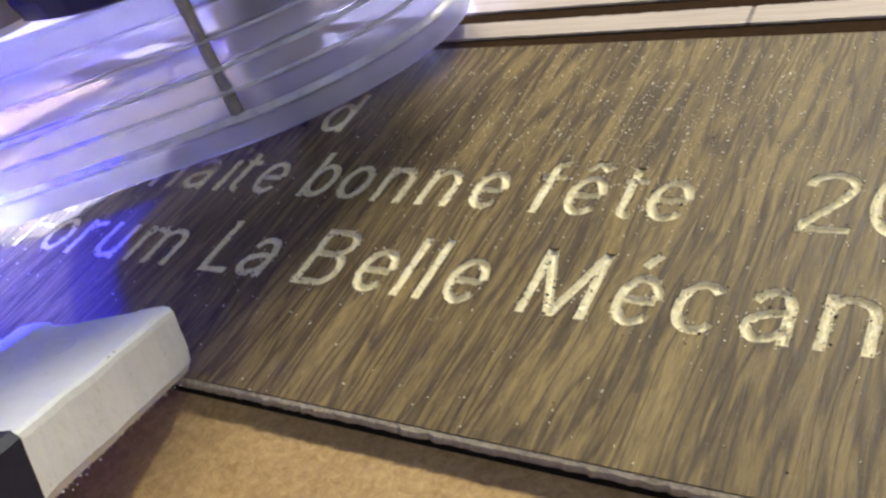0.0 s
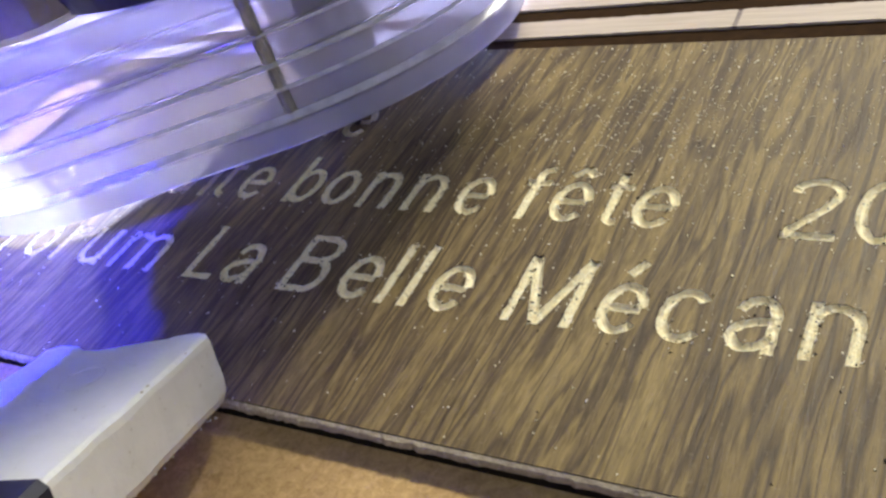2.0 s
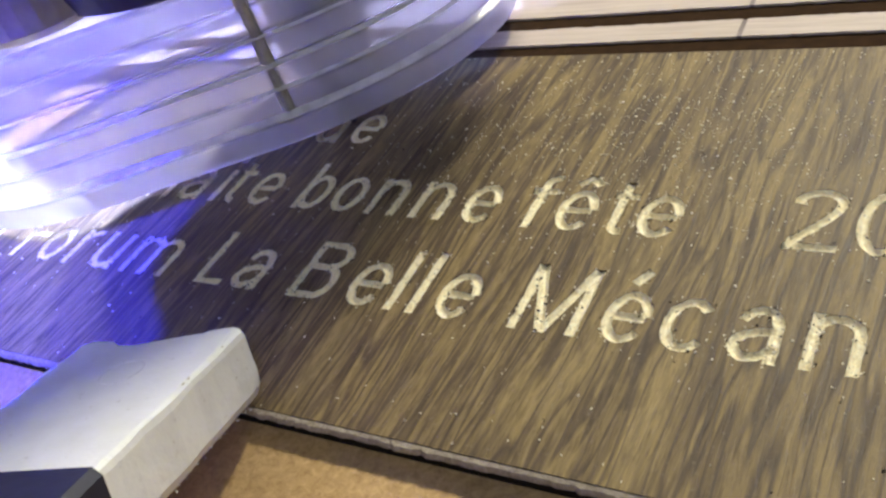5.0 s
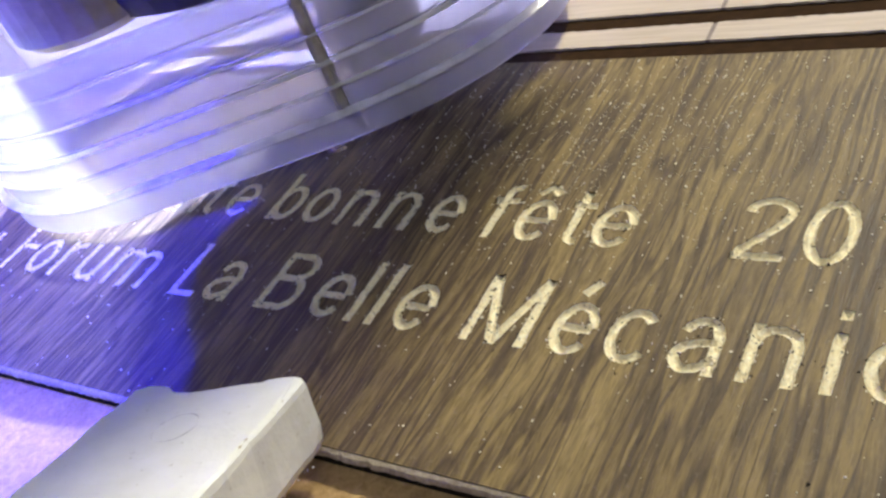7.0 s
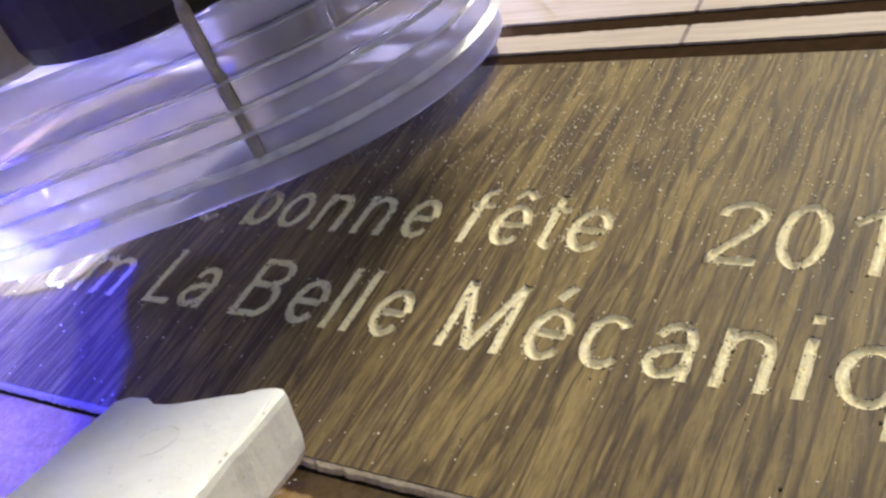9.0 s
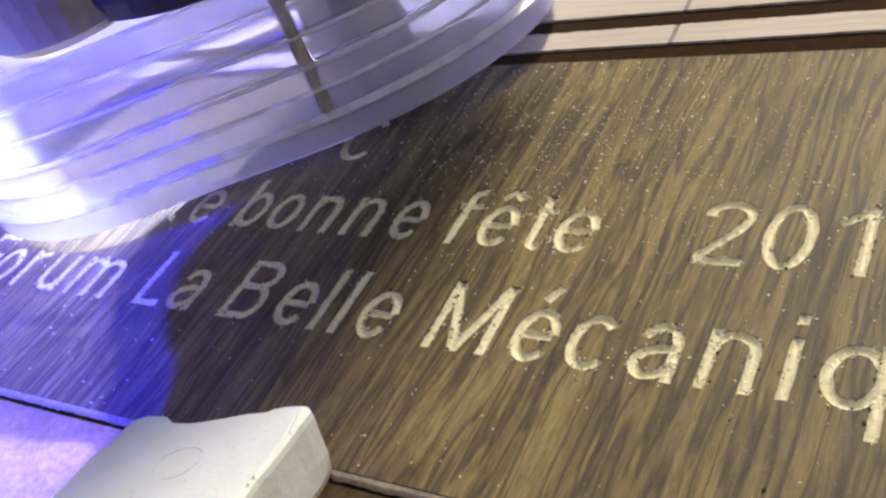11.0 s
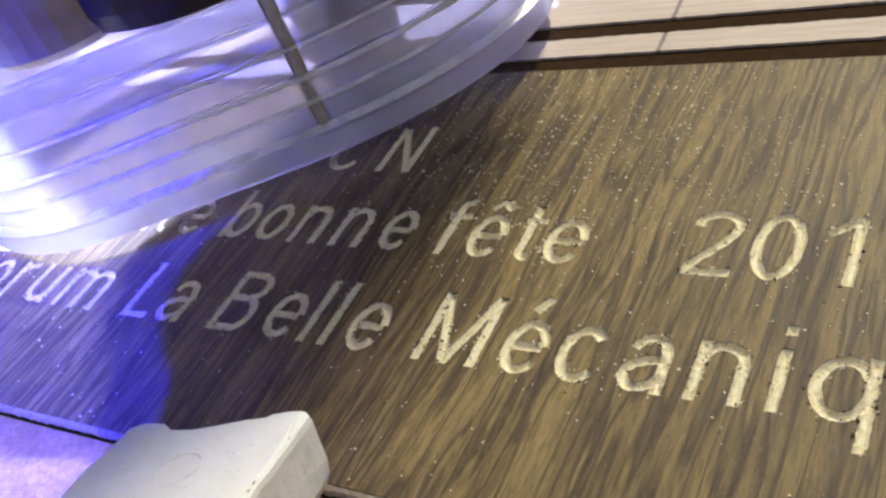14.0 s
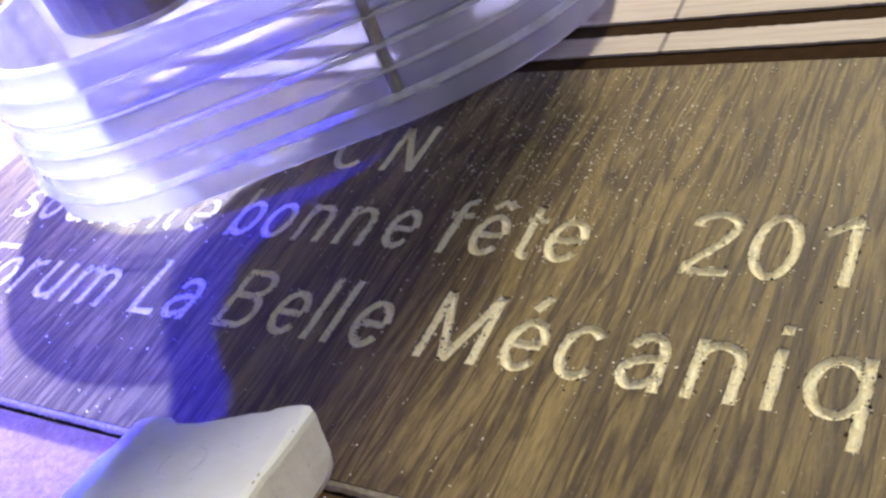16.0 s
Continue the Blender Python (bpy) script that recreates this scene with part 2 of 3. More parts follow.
def smooth(points, count=5):
    """A curve through the points."""
    pts = [points[0], *points, points[-1]]
    out = []
    for a, b, c, d in zip(pts, pts[1:], pts[2:], pts[3:]):
        for i in range(count):
            t = i / count
            out.append(tuple(0.5 * (2 * q + (r - p) * t + (2 * p - 5 * q + 4 * r - s) * t * t + (3 * q - p - 3 * r + s) * t ** 3) for p, q, r, s in zip(a, b, c, d)))
    return out + [points[-1]]


def straight(x0, y0, x1, y1, step=0.9):
    n = max(2, int(math.hypot(x1 - x0, y1 - y0) / step))
    return [(x0 + (x1 - x0) * i / n, y0 + (y1 - y0) * i / n) for i in range(n + 1)]


def ways(ch, w):
    """The cutter's ways for a letter of that width: (points, closed)."""
    k = STROKE / 2
    cx, cy, rx, ry, top = w / 2, LOW / 2, w / 2 - k, LOW / 2 - k, LOW - k
    ring = (arc(cx, cy, rx, ry, 0, 352, 30), True)
    hump = arc(cx, LOW - 3.6, rx, 3.6 - k, 180, 0, 16) + straight(w - k, LOW - 3.8, w - k, 0)
    stem = lambda x, y0, y1: (straight(x, y0, x, y1), False)
    if ch in "eéê":
        out = [(arc(cx, cy, rx, ry, 4, 322, 30), False), (straight(k, cy, w - k, cy), False)]
        if ch == "é":
            out.append((straight(w * 0.36, 11.3, w * 0.62, 14.0), False))
        if ch == "ê":
            out += [(straight(w * 0.22, 11.2, w * 0.52, 13.3), False), (straight(w * 0.48, 13.3, w * 0.78, 11.2), False)]
        return out
    if ch == "o":
        return [ring]
    if ch == "c":
        return [(arc(cx, cy, rx, ry, 40, 320, 28), False)]
    if ch == "a":
        x = w - k - 0.35
        return [(smooth([(k + 0.3, 7.0), (k + 1.1, 8.5), (w * 0.50, top), (x - 0.7, 8.3), (x, 6.6)]) + straight(x, 6.2, x, 0), False),
                (smooth([(x, 5.6), (w * 0.52, 5.3), (k + 0.7, 4.3), (k, 2.7), (k + 0.8, 1.2), (w * 0.42, k), (x - 1.0, 1.5), (x, 2.9)]), False)]
    if ch == "n":
        return [stem(k, 0, LOW), (hump, False)]
    if ch == "h":
        return [stem(k, 0, CAP), (hump, False)]
    if ch == "u":
        return [stem(w - k, 0, LOW), ([(w - x, LOW - y) for x, y in hump], False)]
    if ch == "m":
        half = (w - STROKE) / 4
        one_hump = lambda x: arc(x + half, LOW - 3.2, half, 3.2 - k, 180, 0, 14) + straight(x + 2 * half, LOW - 3.4, x + 2 * half, 0)
        return [stem(k, 0, LOW), (one_hump(k), False), (one_hump(k + 2 * half), False)]
    if ch == "r":
        return [stem(k, 0, LOW), (arc(w - 0.2, LOW - 3.6, w - 0.2 - k, 3.6 - k, 180, 80, 12), False)]
    if ch == "b":
        return [stem(k, 0, CAP), ring]
    if ch == "d":
        return [stem(w - k, 0, CAP), ring]
    if ch == "q":
        return [stem(w - k, -3.8, LOW), ring]
    if ch == "f":
        x = w * 0.42
        return [(straight(x, 0, x, 10.6) + arc(x + 1.7, 10.9, 1.7, CAP - k - 10.9, 175, 78, 8), False), (straight(0, top, w * 0.92, top), False)]
    if ch == "t":
        x = w * 0.42
        return [(straight(x, 12.4, x, 2.4) + arc(x + 1.5, 2.2, 1.5, 2.2 - k, 185, 282, 8), False), (straight(0, top, w, top), False)]
    if ch == "i":
        return [stem(k, 0, LOW), stem(k, 12.0, 13.7)]
    if ch == "l":
        return [stem(k, 0, CAP)]
    if ch == "s":
        return [(smooth([(w - k, 7.4), (w * 0.72, 8.8), (cx, top), (k + 0.4, 8.0), (k + 0.5, 6.2), (cx, 5.1), (w - k - 0.3, 3.9), (w - k - 0.2, 1.9), (cx, k), (w * 0.25, 1.2), (k, 2.6)]), False)]
    if ch == "L":
        return [stem(k, 0, CAP), (straight(k, k, w, k), False)]
    if ch == "F":
        return [stem(k, 0, CAP), (straight(k, CAP - k, w, CAP - k), False), (straight(k, 7.0, w - 0.9, 7.0), False)]
    if ch == "B":
        x = w - 3.4
        return [stem(k, 0, CAP), (straight(k, CAP - k, x, CAP - k) + arc(x, 10.0, 2.4, CAP - k - 10.0, 88, -88, 12) + straight(x, 7.3, k, 7.3), False),
                (straight(x, 7.3, x + 0.3, 7.3) + arc(x + 0.3, 4.0, 3.1 - k, 3.3, 88, -88, 12) + straight(x, k, k, k), False)]
    if ch == "M":
        return [stem(k, 0, CAP), stem(w - k, 0, CAP), (straight(k + 0.1, CAP, cx, 0), False), (straight(w - k - 0.1, CAP, cx, 0), False)]
    if ch == "N":
        return [stem(k, 0, CAP), stem(w - k, 0, CAP), (straight(k, CAP, w - k, 0), False)]
    if ch == "C":
        return [(arc(cx, CAP / 2, rx, CAP / 2 - k, 42, 318, 30), False)]
    if ch == "0":
        return [(arc(cx, CAP / 2, rx, CAP / 2 - k, 0, 352, 34), True)]
    if ch == "2":
        return [(smooth([(k, 9.8), (k + 0.5, 11.4), (cx, CAP - k), (w - k - 0.5, 11.5), (w - k, 9.8), (w - k - 0.9, 7.6), (cx, 4.7), (k + 0.8, 2.2), (k + 0.1, 0.5)]), False), (straight(0.2, k, w, k), False)]
    if ch == "1":
        return [stem(w - k, 0, CAP), (straight(0.1, 9.6, w - k, 12.5), False)]
    return [(straight(0, k, w, k), False)]


class Cut:
    """One routed letter: its ways in their place, in millimetres, and the ragged loops that bound them."""

    def __init__(self, ch, x, y, width, rng):
        self.ch, self.loops, self.mid = ch, [], []
        for pts, closed in ways(ch, width):
            pts = [(x + a, y + b) for a, b in pts]
            pts = [p for i, p in enumerate(pts) if not i or math.dist(p, pts[i - 1]) > 0.05]
            self.mid.append(pts + pts[:1] if closed else pts)
            n, left, right = len(pts), [], []
            for i, (px, py) in enumerate(pts):
                a, b = (pts[i - 1], pts[(i + 1) % n]) if closed else (pts[max(0, i - 1)], pts[min(n - 1, i + 1)])
                dx, dy = b[0] - a[0], b[1] - a[1]
                d = math.hypot(dx, dy)
                for side, s in ((left, 1), (right, -1)):
                    k = s * (STROKE / 2 + rng.gauss(0, 0.045))
                    side.append((px - dy / d * k, py + dx / d * k))
            self.loops.append([left, right] if closed else [left + right[::-1]])
        flat = [p for group in self.loops for loop in group for p in loop]
        self.box = (min(p[0] for p in flat), max(p[0] for p in flat), min(p[1] for p in flat), max(p[1] for p in flat))

    def holds(self, x, y):
        a, b, c, d = self.box
        if not (a <= x <= b and c <= y <= d):
            return False
        for group in self.loops:
            odd = False
            for loop in group:
                for (x0, y0), (x1, y1) in zip(loop, loop[1:] + loop[:1]):
                    if (y0 > y) != (y1 > y) and x < x0 + (y - y0) / (y1 - y0) * (x1 - x0):
                        odd = not odd
            if odd:
                return True
        return False

    def edges(self, points, pairs):
        for group in self.loops:
            for loop in group:
                n = len(points)
                points += [Vector(p) for p in loop]
                pairs += [(n + i, n + (i + 1) % len(loop)) for i in range(len(loop))]

    def off(self, x, y):
        """Distance from the nearest of its ways."""
        best = 9.0
        for pts in self.mid:
            for (ax, ay), (bx, by) in zip(pts, pts[1:]):
                dx, dy = bx - ax, by - ay
                t = max(0.0, min(1.0, ((x - ax) * dx + (y - ay) * dy) / (dx * dx + dy * dy)))
                best = min(best, math.hypot(x - ax - t * dx, y - ay - t * dy))
        return best

    def skin(self, height):
        """A mesh that fills the letter, its height in metres given by the share of the cutter's half width."""
        points, pairs = [], []
        self.edges(points, pairs)
        for pts in self.mid:
            for (ax, ay), (bx, by) in zip(pts, pts[1:]):
                d = max(1e-6, math.dist((ax, ay), (bx, by)))
                ux, uy = -(by - ay) / d, (bx - ax) / d
                points += [Vector((ax + ux * k, ay + uy * k)) for k in (-0.36, 0.0, 0.36)]
        verts, _, faces, *_ = geometry.delaunay_2d_cdt(points, pairs, [], 0, 1e-4)
        bm = bmesh.new()
        made = [bm.verts.new((v.x / 1000, v.y / 1000, height(max(0.0, 1 - self.off(v.x, v.y) / (STROKE / 2))))) for v in verts]
        for f in faces:
            if self.holds(sum(verts[i].x for i in f) / 3, sum(verts[i].y for i in f) / 3):
                bm.faces.new([made[i] for i in f])
        bmesh.ops.delete(bm, geom=[v for v in bm.verts if not v.link_faces], context="VERTS")
        return bm


def lettering():
    rng = random.Random(17)
    rows = (
        (0.0, (("u", -128.5, 6.6), ("F", -113.5, 7.0), ("o", -106.5, 6.6), ("r", -97.6, 4.2), ("u", -90.6, 6.6), ("m", -81.2, 11.2), ("L", -62.0, 6.2), ("a", -54.3, 6.7), ("B", -41.1, 8.0),
               ("e", -30.2, 6.8), ("l", -21.8, 1.5), ("l", -17.8, 1.5), ("e", -13.7, 6.6), ("M", -0.5, 10.4), ("é", 12.6, 6.6), ("c", 20.8, 6.9), ("a", 29.9, 6.7), ("n", 39.0, 6.8), ("i", 48.7, 1.5),
               ("q", 52.8, 7.5), ("u", 62.4, 6.7), ("e", 71.2, 6.7))),
        (21.1, (("s", -120.3, 6.2), ("o", -112.0, 6.5), ("u", -102.6, 6.5), ("h", -93.4, 6.4), ("a", -84.9, 6.5), ("i", -75.6, 1.5), ("t", -73.0, 4.1), ("e", -66.8, 6.4), ("b", -54.7, 6.4),
                ("o", -47.0, 6.5), ("n", -38.3, 6.4), ("n", -29.0, 6.4), ("e", -19.6, 6.3), ("f", -8.9, 4.9), ("ê", -2.8, 6.5), ("t", 5.4, 4.1), ("e", 10.6, 6.7), ("2", 32.1, 7.3), ("0", 41.1, 6.9), ("1", 50.3, 4.7))),
        # the name in the uppermost line is shown as plain bars
        (44.0, (("-", -97.0, 6.0), ("-", -88.5, 8.0), ("-", -78.0, 10.0))),
    )
    cut = [Cut(ch, x, y, w, rng) for y, row in rows for ch, x, w in row]
    fresh = {ch: Cut(ch, x, 41.0, w, rng) for ch, x, w in (("d", -63.6, 6.5), ("e", -54.8, 6.5), ("C", -43.2, 8.6), ("N", -30.4, 7.6))}
    return cut, fresh


def pierced(x0, x1, y0, y1, z0, z1, cuts):
    """A sheet with the letters cut out of it; millimetres are used for the triangulation."""
    corner = [(x0, y0), (x1, y0), (x1, y1 + SKEW * x1), (x0, y1 + SKEW * x0)]
    points, edges = [Vector((1000 * x, 1000 * y)) for x, y in corner], [(0, 1), (1, 2), (2, 3), (3, 0)]
    # a few inner points keep the triangles compact
    points += [Vector((1000 * (x0 + (x1 - x0) * i / 40), 1000 * (y0 + (y1 - 0.004 - y0) * k / 12))) for i in range(1, 40) for k in range(1, 12)]
    for cut in cuts:
        cut.edges(points, edges)
    verts, _, faces, *_ = geometry.delaunay_2d_cdt(points, edges, [], 0, 1e-4)
    bm = bmesh.new()
    upper = [bm.verts.new((v.x / 1000, v.y / 1000, z1)) for v in verts]
    for f in faces:
        cx, cy = sum(verts[i].x for i in f) / 3, sum(verts[i].y for i in f) / 3
        if not any(cut.holds(cx, cy) for cut in cuts):
            bm.faces.new([upper[i] for i in f])
    border = [e for e in bm.edges if len(e.link_faces) == 1]
    made = bmesh.ops.extrude_edge_only(bm, edges=border)
    for v in made["geom"]:
        if isinstance(v, bmesh.types.BMVert):
            v.co.z = z0
    bmesh.ops.delete(bm, geom=[v for v in bm.verts if not v.link_faces], context="VERTS")
    return bm


def panel():
    thing = tagged(empty("engraved_panel", 0, 0, BED), "wood-look laminate panel with engraved cream lettering, lying on MDF", "sign panel")
    lift = Matrix.Translation((0, 0, -BED))

    def sub(name, bm, mat, label=""):
        bmesh.ops.transform(bm, matrix=lift, verts=bm.verts)
        return part(name, bm, mat, thing, label)

    cuts, fresh = lettering()
    sheet = pierced(X0, X1, Y0 + 0.0010, Y1, -DEEP, 0.0, cuts + [*fresh.values()])
    sheet.faces.ensure_lookup_table()
    left, islands = set(sheet.faces), []
    while left:
        stack, island = [left.pop()], []
        while stack:
            f = stack.pop()
            island.append(f)
            for e in f.edges:
                for g in e.link_faces:
                    if g in left:
                        left.discard(g)
                        stack.append(g)
        islands.append(island)
    islands.sort(key=len, reverse=True)
    for island in islands[1:]:
        piece, where = bmesh.new(), {}
        for f in island:
            for v in f.verts:
                if v not in where:
                    where[v] = piece.verts.new(v.co)
            piece.faces.new([where[v] for v in f.verts])
        sub("letter_counter", piece, LAMINATE)
    bmesh.ops.delete(sheet, geom=[f for island in islands[1:] for f in island], context="FACES")
    sub("laminate", sheet, LAMINATE, "brown wood-grain laminate face")
    # the core under the face, its lower edge a little uneven, with painted shade below
    rng = random.Random(11)
    bm, rings = bmesh.new(), []
    for i in range(421):
        x = X0 + (X1 - X0) * i / 420
        a, b = rng.uniform(-0.00018, 0.00018), rng.uniform(-0.00014, 0.00014)
        b -= 0.0005 * (rng.random() > 0.96)
        back = Y1 + SKEW * x
        rings.append([(x, back, -0.0015), (x, back, -DEEP - 0.0002), (x, back - 0.002, -DEEP - 0.0002), (x, back - 0.003, -0.0013), (x, Y0 + 0.004, -0.0013), (x, Y0 + 0.003, -DEEP - 0.0002),
                      (x, Y0 + 0.0012, -DEEP - 0.0002), (x, Y0 + 0.00095, -0.00012), (x, Y0 + 0.0003 + a, -0.00030 + 0.4 * b), (x, Y0 + 0.0001 + a, -0.00060 + b), (x, Y0 + a, -0.0011), (x, Y0 + 0.0005, -0.0015)])
    loft(bm, rings)
    sub("core", bm, CORE, "dusty grey-brown fibreboard edge")
    # the dark gap under the edge is only shade, put into this layer's black
    sub("shade_strip", box(bmesh.new(), X0 + 0.0006, X1, Y0 + 0.0006, Y1 - 0.0045, BED, -0.0016), GAP_SHADE, "black layer that stands in for the shade under the edge")

    def groove(share):
        return -0.00005 - GROOVE * min(1.0, 1.35 * share) * rng.uniform(0.88, 1.0)

    for cut in cuts:
        bar = cut.ch == "-"
        sub("routed_bar" if bar else "letter", cut.skin(groove), CREAM, "cream routed bar" if bar else "cream routed letter " + cut.ch)
    uncut = {}
    for ch, cut in fresh.items():
        sub("letter", cut.skin(groove), CREAM, "freshly routed letter " + ch)
        if ch != "d":
            uncut[ch] = sub("uncut_laminate", cut.skin(lambda share: 0.0), LAMINATE, "laminate that the cutter takes away")
    rims = [(Vector((*p, 0)) / 1000, Vector((*q, 0)) / 1000) for cut in cuts for group in cut.loops for loop in group for p, q in zip(loop, loop[1:])]
    return thing, uncut, rims


_, UNCUT, RIMS = panel()


# ---- the fence behind the panel: dark brown batten with pale veneer strips ----
def fence():
    thing = tagged(empty("fence", 0, 0, BED), "dark brown batten faced with pale plywood strips", "batten")
    thing.rotation_euler = (0, 0, SKEW + 0.018)
    low, top = -0.0009 - BED, -0.0003 - BED
    part("batten", box(bmesh.new(), -0.40, 0.40, 0.0727, 0.137, 0.0, low, 0.0002), BROWN, thing, "dark brown wood")
    rng = random.Random(4)
    for y0, y1 in ((0.0774, 0.0837), (0.0888, 0.1042), (0.1084, 0.1334)):
        for x0, x1 in ((-0.395, 0.0147), (0.0156, 0.395)):
            bm = bmesh.new()
            count = 420
            rings = []
            for i in range(count + 1):
                x = x0 + (x1 - x0) * i / count
                a, b = y0 + rng.uniform(-0.00012, 0.00012), y1 + rng.uniform(-0.00020, 0.00016)
                if rng.random() > 0.985:
                    b += rng.uniform(0.0003, 0.0006)
                rings.append([(x, a, top - 0.0005), (x, b, top - 0.0005), (x, b, top), (x, a, top)])
            loft(bm, rings)
            part("strip", bm, PALE, thing, "pale plywood strip with a rough sawn edge")
            side = bmesh.new()
            box(side, x0 + 0.0002, x1 - 0.0002, y0 + 0.0004, y1 - 0.0004, low, top - 0.0005)
            part("strip_core", side, BROWN, thing)
        part("joint", box(bmesh.new(), 0.0147, 0.0156, y0 + 0.0002, y1 - 0.0002, low, top - 0.0001), plain("grey_filler", (0.22, 0.18, 0.17), 0.8), thing, "grey filled butt joint")


fence()


# ---- the eraser ----
def eraser():
    """White eraser in a dark sleeve. Origin at the upper sharp corner of its end; it reaches back along -y."""
    thing = tagged(empty("eraser"), "worn white eraser in a navy sleeve, held aslant on the panel", "eraser")
    rng = random.Random(2)
    thick = 0.0106
    outline = [(0.0, -0.0014), (-0.0010, -0.0002), (-0.0028, 0.0), (-0.0050, -0.0004), (-0.0056, -0.0010), (-0.0090, -0.0012), (-0.0130, -0.0022),
               (-0.0170, -0.0027), (-0.0200, -0.0024), (-0.0222, -0.0006), (-0.0254, -0.0003), (-0.0272, -0.0014)]
    back, steps = -0.060, 20
    left = [(-0.0274 + rng.uniform(-0.0002, 0.0002), -0.0014 + (back + 0.0014) * i / steps) for i in range(1, steps + 1)]
    right = [(rng.uniform(-0.0002, 0.0002), back + (-0.0014 - back) * i / steps) for i in range(0, steps)]
    ring = outline + left + right
    cx = -0.0132

    def level(inset, z, push=0.0):
        pts = []
        for x, y in ring:
            end = y > -0.006
            dx = max(-1.0, min(1.0, (cx - x) / 0.010))
            tip = max(0.0, 1 + y / 0.006) if x > -0.006 else 0.0
            pts.append((x + dx * inset + push * tip, y - (inset if end else 0.0) + 0.3 * push * tip, z + rng.uniform(-0.00012, 0.00012)))
        return pts

    bm = bmesh.new()
    loft(bm, [level(0.0016, -thick), level(0.0005, -thick + 0.0006), level(0.0, -thick + 0.0018, 0.0001), level(0.0, -0.0066, 0.0004), level(0.0, -0.0036, 0.0001),
              level(0.0, -0.0012), level(0.00015, -0.0004), level(0.0007, 0.0)])
    body = part("rubber_body", bm, RUBBER, thing, "chipped white rubber")
    ring_bm = bmesh.new()
    loops = []
    for r, z in ((0.00275, -0.00008), (0.00283, 0.00010), (0.00292, 0.00010), (0.0030, -0.00008)):
        loops.append([(-0.0128 + r * math.cos(a * math.pi / 20), -0.0125 + 1.15 * r * math.sin(a * math.pi / 20), z) for a in range(40)])
    loft(ring_bm, loops, cap=False)
    part("ring_mark", ring_bm, plain("grey_mark", (0.82, 0.82, 0.79), 0.7), thing, "faint round mark")
    crumb_bm = bmesh.new()
    for _ in range(45):
        side = rng.random()
        x, y, z = (rng.uniform(-0.0012, 0.0002), rng.uniform(-0.04, -0.003), -thick + rng.uniform(-0.0001, 0.0006)) if side < 0.7 else (-0.0274, rng.uniform(-0.02, -0.002), rng.uniform(-0.003, 0.0))
        r = rng.uniform(0.00006, 0.00015)
        bmesh.ops.create_icosphere(crumb_bm, subdivisions=1, radius=r, matrix=Matrix.Translation((x, y, z)) @ Matrix.Diagonal((rng.uniform(0.6, 2), rng.uniform(0.6, 1.5), 1, 1)))
    tagged(part("crumbs", crumb_bm, RUBBER, thing, "loose rubber crumbs"), kind="stuff")
    speck_bm = bmesh.new()
    for _ in range(40):
        y = rng.uniform(-0.026, -0.002)
        edge = rng.random() < 0.7
        x, z = (rng.gauss(-0.0007, 0.0003), -0.0004 + rng.gauss(0, 0.0002)) if edge else (-0.0272, rng.uniform(-0.002, -0.0005))
        bmesh.ops.create_icosphere(speck_bm, subdivisions=1, radius=rng.uniform(0.00007, 0.00015), matrix=Matrix.Translation((x, y, z)) @ Matrix.Diagonal((1, rng.uniform(1, 3), 0.6, 1)))
    tagged(part("specks", speck_bm, plain("brown_dirt", (0.46, 0.39, 0.27), 0.9), thing, "brown specks of dirt"), kind="stuff")
    sleeve = bmesh.new()
    y1, y0 = -0.0370, -0.066

    def cross(y, k):
        a, b, c, d = -0.0280 + k, 0.0006 - k, -thick - 0.0005 + k, 0.0006 - k
        e = 0.0010
        return [(a + e, y, c), (b - e, y, c), (b, y, c + e), (b, y, d - e), (b - e, y, d), (a + e, y, d), (a, y, d - e), (a, y, c + e)]

    loft(sleeve, [cross(y1, 0.0004), cross(y1, 0.0), cross(y0, 0.0), cross(y0, 0.0004)], cap=True)
    part("sleeve", sleeve, NAVY, thing, "dark navy card sleeve")
    return thing


ERASER_OB = eraser()


# ---- the spindle with its clear dust shoe; origin under the upright rod, turned 36 degrees ----
TURN = 36.0


def rounded(u0, u1, v0, v1, r, z, count=14):
    pts = []
    far = r + 0.022  # the free end is drawn out longer than the other
    for cx, cy, long, a0 in ((u1 - far, v0 + r, far, -90), (u1 - far, v1 - r, far, 0), (u0 + r, v1 - r, r, 90), (u0 + r, v0 + r, r, 180)):
        for i in range(count + 1):
            a = radians(a0 + 90 * i / count)
            pts.append((cx + long * math.cos(a), cy + r * math.sin(a), z))
    return pts


